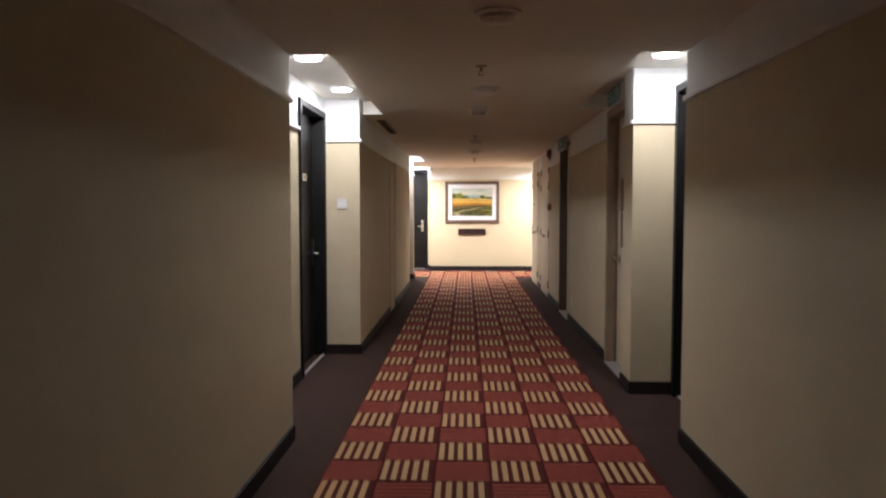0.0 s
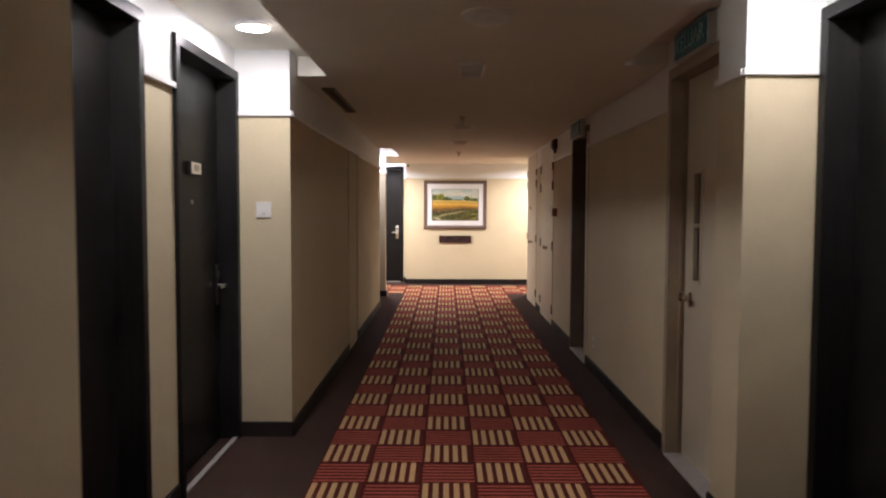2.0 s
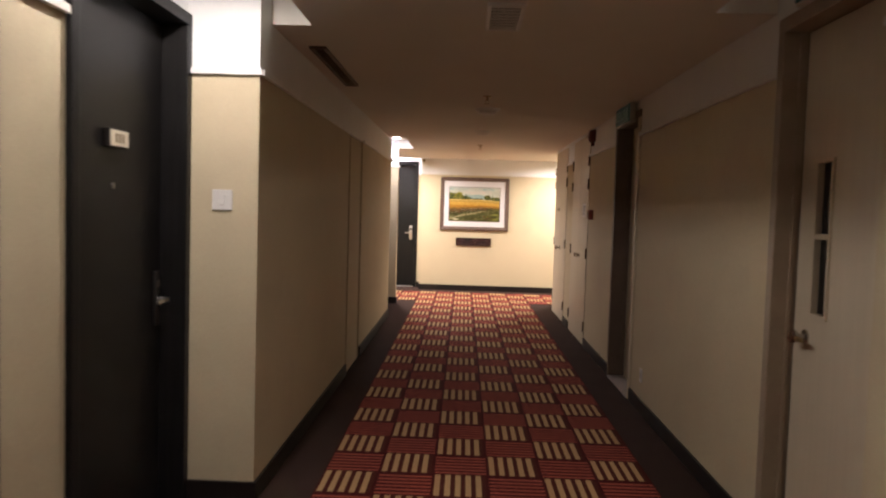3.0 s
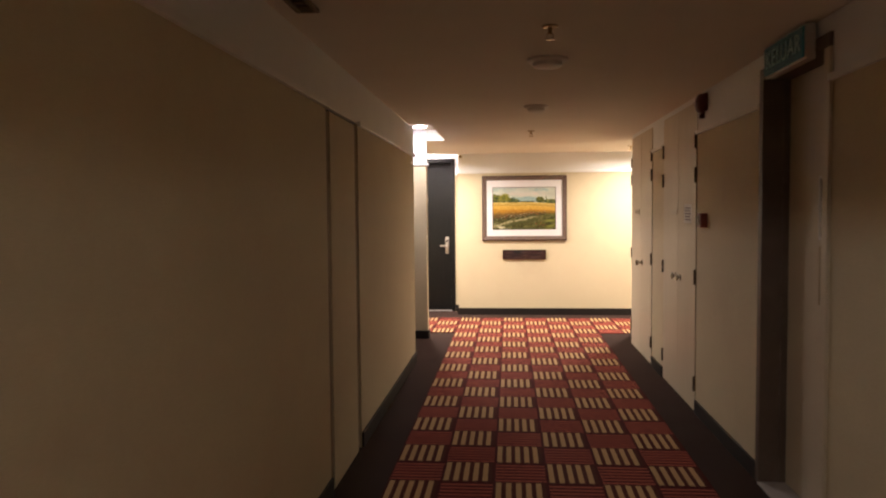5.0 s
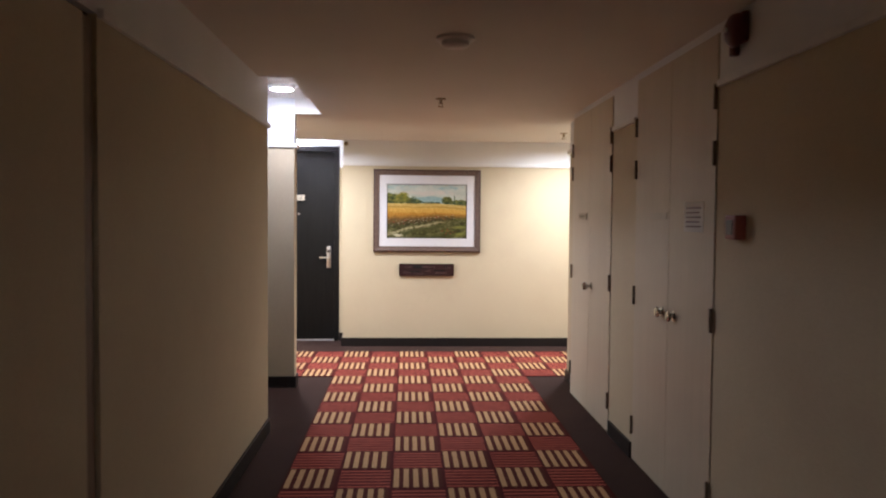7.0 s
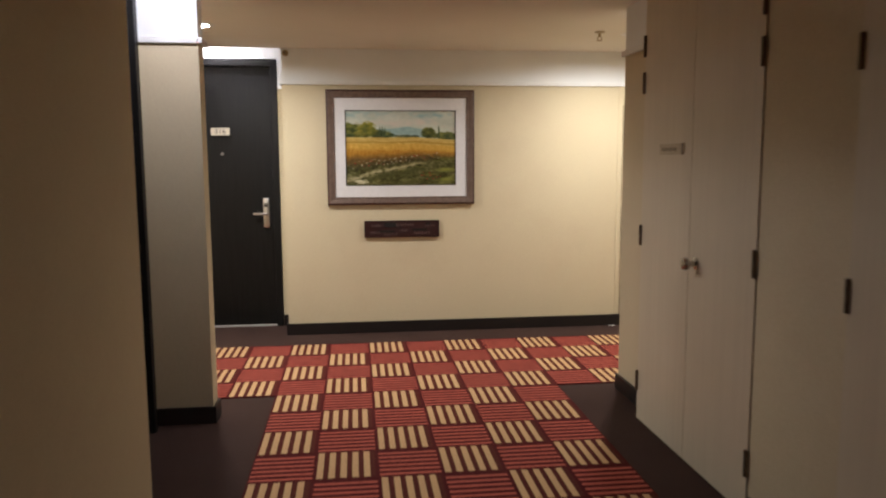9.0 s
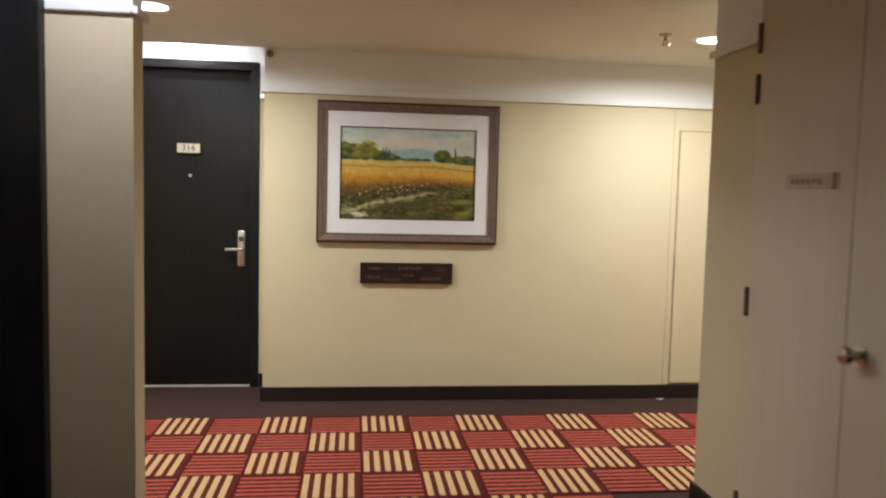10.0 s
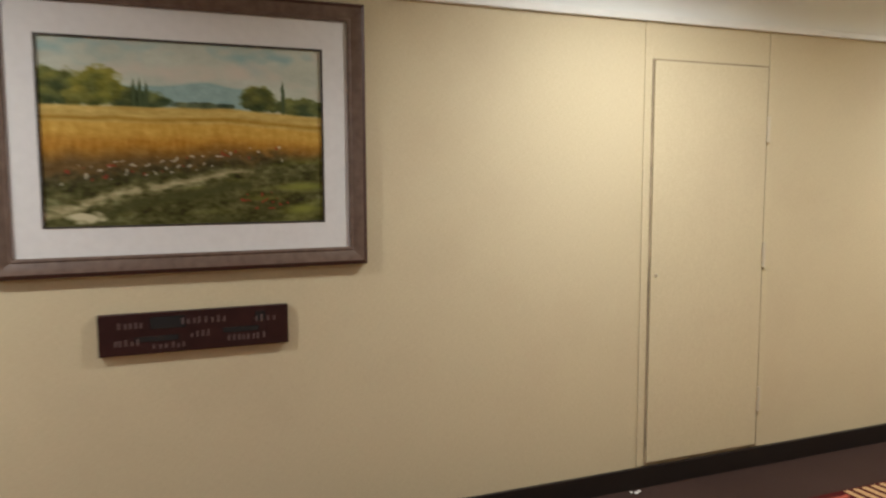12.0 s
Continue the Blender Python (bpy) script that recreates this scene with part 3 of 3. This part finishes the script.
# flush panel door in the end wall
p = thing("access_door", on_end(2.14), "cream papered access door, closed flush in the wall", "door", kind="structure")
# brown sheet, its rim painted in for the shaded gap round the leaf
part("gap_backing", B(0.031, 0.617, -0.004, 0.0, 0.088, 1.698), SEAM, p)
leaf = part("leaf", B(0.043, 0.606, -0.012, -0.004, 0.101, 1.690, bevel=0.002), PAPER, p)
for x0, x1 in ((0.0, 0.033), (0.619, 0.648)):
    part("jamb", B(x0, x1, -0.005, 0.0, 0.088, RAIL - 0.012, bevel=0.002), PAPER, p)
for z in (1.44, 0.92, 0.30):
    bm = cyl(bmesh.new(), 0.617, -0.012, z, 0.008, 0.105, "Z", 12)
    part("hinge", bm, BEIGE, leaf)
part("lock", cyl(bmesh.new(), 0.066, -0.013, 0.86, 0.007, 0.006, "Y", 14), STEEL, leaf)


# framed landscape
def paint_landscape(u, v):
    """Colour of a field landscape at u (across) and v (down), in 0..1."""
    def n(a, b, s=0.0):
        return noise.noise(Vector((u * a + s, v * b - s, s)))

    def a(*rgb):
        return np.array(rgb)

    def over(c, top, k):
        k = min(1.0, max(0.0, k))
        return c * (1 - k) + top * k

    def soft(x, w):
        return 0.5 + x / w

    daub = 0.04 * n(26, 34, 1) + 0.03 * n(70, 80, 2)
    c = a(0.72, 0.74, 0.68) + 0.05 * n(6, 9) + daub * 0.5
    c = over(c, a(0.50, 0.66, 0.68), 1.1 * n(3.5, 5, 3) + 0.35 - 3.2 * v - 0.5 * u + 0.5 * n(18, 22, 31))
    c = over(c, a(0.50, 0.64, 0.66), 0.5 - ((u - 0.86) / 0.16) ** 2 - ((v - 0.04) / 0.06) ** 2 + 0.8 * n(14, 18, 32))
    c = over(c, a(0.78, 0.74, 0.68), 1.1 * n(5, 9, 7) + 0.5 * n(17, 21, 33) - 0.05)
    ridge = 0.245 - 0.03 * math.exp(-((u - 0.56) / 0.10) ** 2) + 0.012 * n(7, 0.1, 5)
    if 0.24 < u < 0.74:
        c = over(c, a(0.55, 0.645, 0.625) + daub, soft(v - ridge, 0.014))
    for cu, cv, ru, rv, col in ((0.05, 0.27, 0.10, 0.105, a(0.33, 0.38, 0.17)), (0.36, 0.325, 0.07, 0.055, a(0.30, 0.37, 0.22)),
                                (0.28, 0.315, 0.06, 0.065, a(0.29, 0.34, 0.17)), (0.19, 0.26, 0.085, 0.105, a(0.44, 0.47, 0.18)),
                                (0.13, 0.31, 0.05, 0.055, a(0.46, 0.48, 0.20)), (0.755, 0.300, 0.072, 0.075, a(0.35, 0.39, 0.19)),
                                (0.90, 0.335, 0.09, 0.055, a(0.36, 0.41, 0.22)), (0.98, 0.345, 0.06, 0.045, a(0.35, 0.41, 0.24)),
                                (0.55, 0.345, 0.11, 0.022, a(0.33, 0.40, 0.30))):
        e = 1 - ((u - cu) / ru) ** 2 - ((v - cv) / rv) ** 2 + 0.55 * n(24, 26, 4) + 0.25 * n(60, 60, 5)
        light = 0.16 * n(20, 22, 6) - 0.9 * (v - cv)
        c = over(c, col * a(0.92, 0.87, 0.86) + light * a(1.1, 0.9, 0.4) + daub * 1.4, soft(e, 0.5))
    for cu, top in ((0.312, 0.205), (0.333, 0.20), (0.355, 0.215), (0.846, 0.19)):
        e = 0.0065 * min(1.0, (v - top) / 0.05) - abs(u - cu + 0.003 * n(9, 40, 8))
        if v > top:
            c = over(c, a(0.27, 0.32, 0.20), soft(e, 0.004))
    edge = 0.355 + 0.035 * max(0.0, u - 0.62) / 0.38 + 0.006 * n(8, 1, 9)
    straw = a(0.74, 0.63, 0.34) + daub + 0.06 * n(5, 40, 11) + 0.05 * n(22, 70, 34)
    d = (v - edge)
    straw = over(straw, a(0.62, 0.48, 0.17) + daub, 1 - abs(d - 0.065 - 0.008 * n(7, 1, 3)) / 0.018)
    straw = over(straw, a(0.76, 0.60, 0.26) + daub + 0.05 * n(50, 8, 4), soft(d - 0.085, 0.02))
    straw = over(straw, a(0.66, 0.47, 0.15) + daub + 0.07 * n(60, 9, 6), soft(d - 0.165 - 0.015 * n(14, 2, 7), 0.05))
    straw = over(straw, a(0.38, 0.295, 0.145) + daub * 1.5, soft(d - 0.265 + 0.06 * u - 0.02 * n(14, 3, 8), 0.09))
    c = over(c, straw, soft(d, 0.014))
    bank = 0.755 - 0.14 * u + 0.022 * n(9, 3, 12)
    grass = a(0.285, 0.280, 0.135) + 0.14 * n(10, 12, 13) + 0.10 * n(38, 44, 35) + daub * 2.0
    grass = over(grass, a(0.47, 0.48, 0.21), 1.1 * n(6, 22, 14) + 1.0 * (u - 0.75))
    c = over(c, grass, soft(v - bank, 0.05))
    track = 0.945 - 0.235 * min(1.0, max(0.0, u) / 0.66) ** 0.75
    near = abs(v - track + 0.016 * n(7, 2, 15))
    c = over(c, a(0.61, 0.575, 0.43) + daub * 2.5, (1 - near / (0.052 * (1.15 - 0.6 * u))) * 1.3 * min(1.0, max(0.0, (0.84 - u) * 5)) - 1.6 * max(0.0, n(22, 34, 16)) - 0.15)
    c = over(c, a(0.27, 0.27, 0.13) + daub, 1.1 - abs(v - track - 0.075 + 0.02 * n(12, 4, 17)) / 0.035 if 0.18 < u < 0.72 else 0)
    c = over(c, a(0.74, 0.71, 0.58), 1.5 - ((u - 0.14) / 0.06) ** 2 - ((v - 0.95) / 0.028) ** 2 + n(30, 40, 18))
    bloom = 0.725 - 0.165 * u
    c = over(c, a(0.24, 0.22, 0.12) + daub * 1.5, min(0.7, max(0.0, 1.1 - abs(v - bloom - 0.035) / 0.055) * max(0.0, 0.6 + 1.3 * n(34, 30, 36))) * min(1.0, max(0.0, (0.92 - u) * 6)))
    if abs(v - bloom - 0.012) < 0.048 and 0.06 < u < 0.84:
        c = over(c, a(0.80, 0.79, 0.72), min(0.6, (n(52, 38, 19) - 0.36) * 6))
        c = over(c, a(0.58, 0.19, 0.13), min(0.6, (n(40, 32, 23) - 0.44) * 7))
    c = over(c, a(0.56, 0.20, 0.14), min(0.7, (n(52, 42, 20) - 0.26) * 5) if ((u - 0.77) / 0.11) ** 2 + ((v - 0.87) / 0.05) ** 2 < 1 else 0)
    return np.clip(c, 0.02, 1.0) ** 2.2


pic = thing("framed_picture", on_end(-0.057, YEND, 0.965), "framed landscape print of golden field in taupe wooden frame", "picture")
PW, PH, FW = 1.086, 0.835, 0.058
PROFILE = [(0.0, -0.001), (0.0, -0.027), (0.004, -0.032), (0.013, -0.036), (0.024, -0.035), (0.046, -0.026), (0.050, -0.029), (0.056, -0.028), (FW, -0.024), (FW, -0.008)]
CORNERS = [(0, 0, 1, 1), (PW, 0, -1, 1), (PW, PH, -1, -1), (0, PH, 1, -1)]
for k in range(4):
    bm = bmesh.new()
    ends = [[bm.verts.new((cx + sx * o, y, cz + sz * o)) for o, y in PROFILE] for cx, cz, sx, sz in (CORNERS[k], CORNERS[(k + 1) % 4])]
    for q in range(3, len(PROFILE) - 1):
        bm.faces.new((ends[0][q], ends[0][q + 1], ends[1][q + 1], ends[1][q]))
    bm.faces.new((ends[0][3], ends[1][3], ends[1][-1], ends[0][-1]))
    bar = part("frame_bar", bm, FRAMEWOOD, pic, smooth=True)
    bm = bmesh.new()
    ends = [[bm.verts.new((cx + sx * o, y, cz + sz * o)) for o, y in PROFILE[:4]] for cx, cz, sx, sz in (CORNERS[k], CORNERS[(k + 1) % 4])]
    for q in range(3):
        bm.faces.new((ends[0][q], ends[0][q + 1], ends[1][q + 1], ends[1][q]))
    bm.faces.new((ends[0][0], ends[1][0], ends[1][-1], ends[0][-1]))
    part("outer_edge", bm, FRAMEEDGE, bar, "dark red-brown outer edge")
IX0, IX1, IZ0, IZ1 = 0.136, 0.947, 0.142, 0.687
part("mat", ring(bmesh.new(), (FW, PW - FW, FW, PH - FW), (IX0, IX1, IZ0, IZ1), -0.018, -0.010), MAT_BOARD, pic, "wide white mat board")
part("inner_line", ring(bmesh.new(), (IX0 - 0.001, IX1 + 0.001, IZ0 - 0.001, IZ1 + 0.001), (IX0 + 0.004, IX1 - 0.004, IZ0 + 0.004, IZ1 - 0.004), -0.0195, -0.009), INK, pic)
NX, NZ = 300, 204
us, vs = np.linspace(0, 1, NX), np.linspace(0, 1, NZ)
verts = [(IX0 + u * (IX1 - IX0), -0.012, IZ1 - v * (IZ1 - IZ0)) for v in vs for u in us]
faces = [(j * NX + i, (j + 1) * NX + i, (j + 1) * NX + i + 1, j * NX + i + 1) for j in range(NZ - 1) for i in range(NX - 1)]
me = bpy.data.meshes.new("print")
me.from_pydata(verts, [], faces)
layer = me.color_attributes.new("paint", "FLOAT_COLOR", "POINT")
layer.data.foreach_set("color", [x for v in vs for u in us for x in (*paint_landscape(u, v), 1.0)])
me.materials.append(CANVAS)
ob = new("print", me)
ob.parent = pic
tagged(ob, "painted field landscape with trees and track")

# dark board under the picture
bd = thing("wall_plaque", on_end(0.206, YEND, 0.721), "dark brown wooden plaque with faded raised lettering", "plaque")
part("board", B(0.0, 0.558, -0.022, 0.0, 0.0, 0.125, bevel=0.003), BROWNBOARD, bd)
# near-black bars laid flat on the board's face
for x0, x1, z0, z1 in ((0.145, 0.245, 0.075, 0.112), (0.10, 0.225, 0.038, 0.054), (0.355, 0.465, 0.048, 0.064), (0.455, 0.485, 0.080, 0.108)):
    part("dark_bar", B(x0, x1, -0.0232, -0.0222, z0, z1), BLIND, bd)
bm = bmesh.new()
for x0, x1, z in ((0.055, 0.13, 0.088), (0.235, 0.37, 0.092), (0.455, 0.52, 0.085), (0.045, 0.115, 0.036), (0.15, 0.25, 0.022), (0.26, 0.31, 0.050), (0.37, 0.49, 0.030)):
    x = x0
    while x < x1:
        box(bm, x, x + 0.006, -0.0238, -0.0222, z - 0.008, z + random.uniform(0.004, 0.013))
        x += random.uniform(0.012, 0.020)
tagged(part("lettering", bm, BARS, bd), kind="stuff")

# paper scrap on the border carpet
bm = bmesh.new()
for dx, dy, turn, r in ((0, 0, 20, 0.011), (0.020, 0.010, 65, 0.008), (-0.016, 0.014, 130, 0.007)):
    made = bmesh.ops.create_icosphere(bm, subdivisions=1, radius=r, matrix=Matrix.Translation((dx, dy, 0.003)) @ Matrix.Rotation(radians(turn), 4, "Z"))
    for v in made["verts"]:
        v.co.z = 0.002 + abs(v.co.z) * 0.35 + random.uniform(0, 0.002)
single("paper_scrap", bm, PAPERNOTE, pose(2.11, 15.15, 0.0), "tiny torn white paper scrap lying on dark carpet", "litter")

# small fittings on the walls
sw = thing("light_switch", pose(-0.704, YA1, 1.306), "square white plastic switch plate on papered wall", "switch")
part("plate", B(-0.044, 0.044, -0.009, 0.0, -0.044, 0.044, bevel=0.004), PLASTIC, sw)
part("rocker", B(-0.012, 0.012, -0.0125, -0.008, -0.020, 0.020, bevel=0.002), PLASTIC, sw)
so = thing("wall_socket", on_right(8.20, XR, 0.24), "small white plastic socket low on the wall", "socket")
part("plate", B(-0.028, 0.028, -0.008, 0.0, -0.045, 0.045, bevel=0.003), PLASTIC, so)
part("insert", B(-0.014, 0.014, -0.0105, -0.007, -0.018, 0.018, bevel=0.002), OFFWHITE, so)
fb = thing("fire_call_point", on_right(10.32, XR, 1.28), "small dark red fire alarm call point", "alarm")
part("case", B(-0.045, 0.045, -0.045, 0.0, -0.045, 0.045, bevel=0.006), CALLRED, fb)
part("window", B(-0.028, 0.028, -0.048, -0.044, -0.028, 0.028, bevel=0.002), SHADEBROWN, fb)
bell = thing("alarm_bell", on_right(10.34, XR, 2.008), "round dark red alarm bell high on the wall", "bell")
rot = Matrix.Rotation(radians(90), 4, "X")
part("gong", lathe(bmesh.new(), [(0.062, 0.022), (0.063, 0.034), (0.056, 0.050), (0.037, 0.060), (0.010, 0.064)], 32, rot), REDPAINT, bell, smooth=True)
part("back_box", B(-0.056, 0.046, -0.024, 0.0, -0.048, 0.062, bevel=0.004), REDPAINT, bell)
part("striker_box", B(-0.058, -0.026, -0.030, 0.0, -0.085, -0.046, bevel=0.004), REDPAINT, bell)
part("centre_bolt", cyl(bmesh.new(), 0, -0.071, 0, 0.009, 0.010, "Y", 12), STEEL, bell)

# ---- ceiling fittings ----
def turned(bm, profile, segs=40):
    """An open shell of (radius, height) pairs turned about z."""
    rows = [[bm.verts.new((r * math.cos(a), r * math.sin(a), h)) for a in (2 * math.pi * k / segs for k in range(segs))] for r, h in profile]
    for a, b in zip(rows, rows[1:]):
        for k in range(segs):
            bm.faces.new((a[k], a[(k + 1) % segs], b[(k + 1) % segs], b[k]))
    return bm


def downlight(x, y, z, lamp_z, watts, colour, lipped):
    d = thing("downlight", pose(x, y, z), "lit round recessed downlight with white rim", "lamp", "ceiling downlights")
    lip = min(-0.006, lamp_z - 0.010)
    part("rim", turned(bmesh.new(), [(0.075, 0.0), (0.076, lip + 0.001), (0.079, lip), (0.084, lip + 0.002), (0.092, -0.005), (0.112, -0.0005), (0.112, 0.0)]), TRIM, d, smooth=True)
    top = max(lamp_z, 0.0)
    part("reflector", turned(bmesh.new(), [(0.075, 0.0), (0.076, top + 0.03), (0.002, top + 0.034)]), TRIM, d, "white reflector can", True)
    part("lens", lathe(bmesh.new(), [(0.066, top + 0.030), (0.062, top + 0.026), (0.02, top + 0.023)], 36), LENS, d, "glowing frosted lens", True)
    li = bpy.data.lights.new("downlight_lamp", "POINT" if lipped else "AREA")
    li.energy, li.color = watts, colour
    if lipped:
        li.shadow_soft_size = 0.020
    else:
        li.shape, li.size = "DISK", 0.13
    lo = new("downlight_lamp", li)
    lo.parent = d
    lo.location = (0, 0, lamp_z)


for lamp in LAMPS:
    downlight(*lamp)


def smoke_detector(x, y, r=0.10):
    d = thing("smoke_detector", pose(x, y, CEIL), "round off-white smoke detector on the ceiling", "detector", "smoke detectors")
    part("base", lathe(bmesh.new(), [(r, 0.0), (r, -0.009), (r * 0.90, -0.016)], 36), PLASTIC, d, smooth=True)
    part("sensor_dome", lathe(bmesh.new(), [(r * 0.72, -0.017), (r * 0.70, -0.034), (r * 0.52, -0.044), (r * 0.12, -0.046)], 36), PLASTIC, d, smooth=True)


for x, y, r in ((0.495, 3.25, 0.10), (0.495, 5.24, 0.105), (0.487, 9.24, 0.10), (0.490, 10.88, 0.085)):
    smoke_detector(x, y, r)


def sprinkler(x, y):
    d = thing("sprinkler", pose(x, y, CEIL), "small pendent brass fire sprinkler head", "sprinkler", "sprinklers")
    part("escutcheon", lathe(bmesh.new(), [(0.034, 0.0), (0.032, -0.006), (0.014, -0.009)], 24), BRASS, d, smooth=True)
    part("body", cyl(bmesh.new(), 0, 0, -0.020, 0.009, 0.026, "Z", 14), BRASS, d)
    bm = bmesh.new()
    for s in (-1, 1):
        box(bm, s * 0.012 - 0.002, s * 0.012 + 0.002, -0.003, 0.003, -0.052, -0.030)
    part("yoke", bm, BRASS, d)
    part("deflector", cyl(bmesh.new(), 0, 0, -0.054, 0.019, 0.003, "Z", 20), BRASS, d)


for x, y in ((0.45, 4.43), (0.465, 8.58), (0.50, 12.52), (1.70, 14.35)):
    sprinkler(x, y)
sd = thing("sidewall_sprinkler", pose(-0.335, YEND, 2.055), "small dark sidewall sprinkler head below the ceiling", "sprinkler")
part("escutcheon", cyl(bmesh.new(), 0, -0.004, 0, 0.022, 0.008, "Y", 20), BRASS, sd)
part("nozzle", cyl(bmesh.new(), 0, -0.028, 0, 0.011, 0.042, "Y", 14), HINGE, sd)


def grille(name, m, w, l, slats, label, mat):
    d = thing(name, m, label, "vent")
    part("backing", B(-w / 2 + 0.01, w / 2 - 0.01, -l / 2 + 0.01, l / 2 - 0.01, -0.003, 0.0), BLIND, d)
    t = 0.016
    for q in ((-w / 2, -w / 2 + t, -l / 2, l / 2), (w / 2 - t, w / 2, -l / 2, l / 2), (-w / 2 + t, w / 2 - t, -l / 2, -l / 2 + t), (-w / 2 + t, w / 2 - t, l / 2 - t, l / 2)):
        part("frame_bar", B(*q, -0.014, 0.0, bevel=0.003), mat, d)
    for k in range(slats):
        y = -l / 2 + t + (k + 0.5) * (l - 2 * t) / slats
        part("slat", B(-w / 2 + t, w / 2 - t, y - 0.004, y + 0.004, -0.011, -0.002), mat, d)
    return d


grille("ceiling_vent", pose(0.47, 6.42, CEIL), 0.15, 0.40, 8, "small rectangular off-white ceiling air grille", TRIM)
grille("ceiling_vent", pose(-0.43, 7.65, CEIL), 0.085, 1.15, 18, "long narrow dark ceiling air grille beside the wall", HINGE)
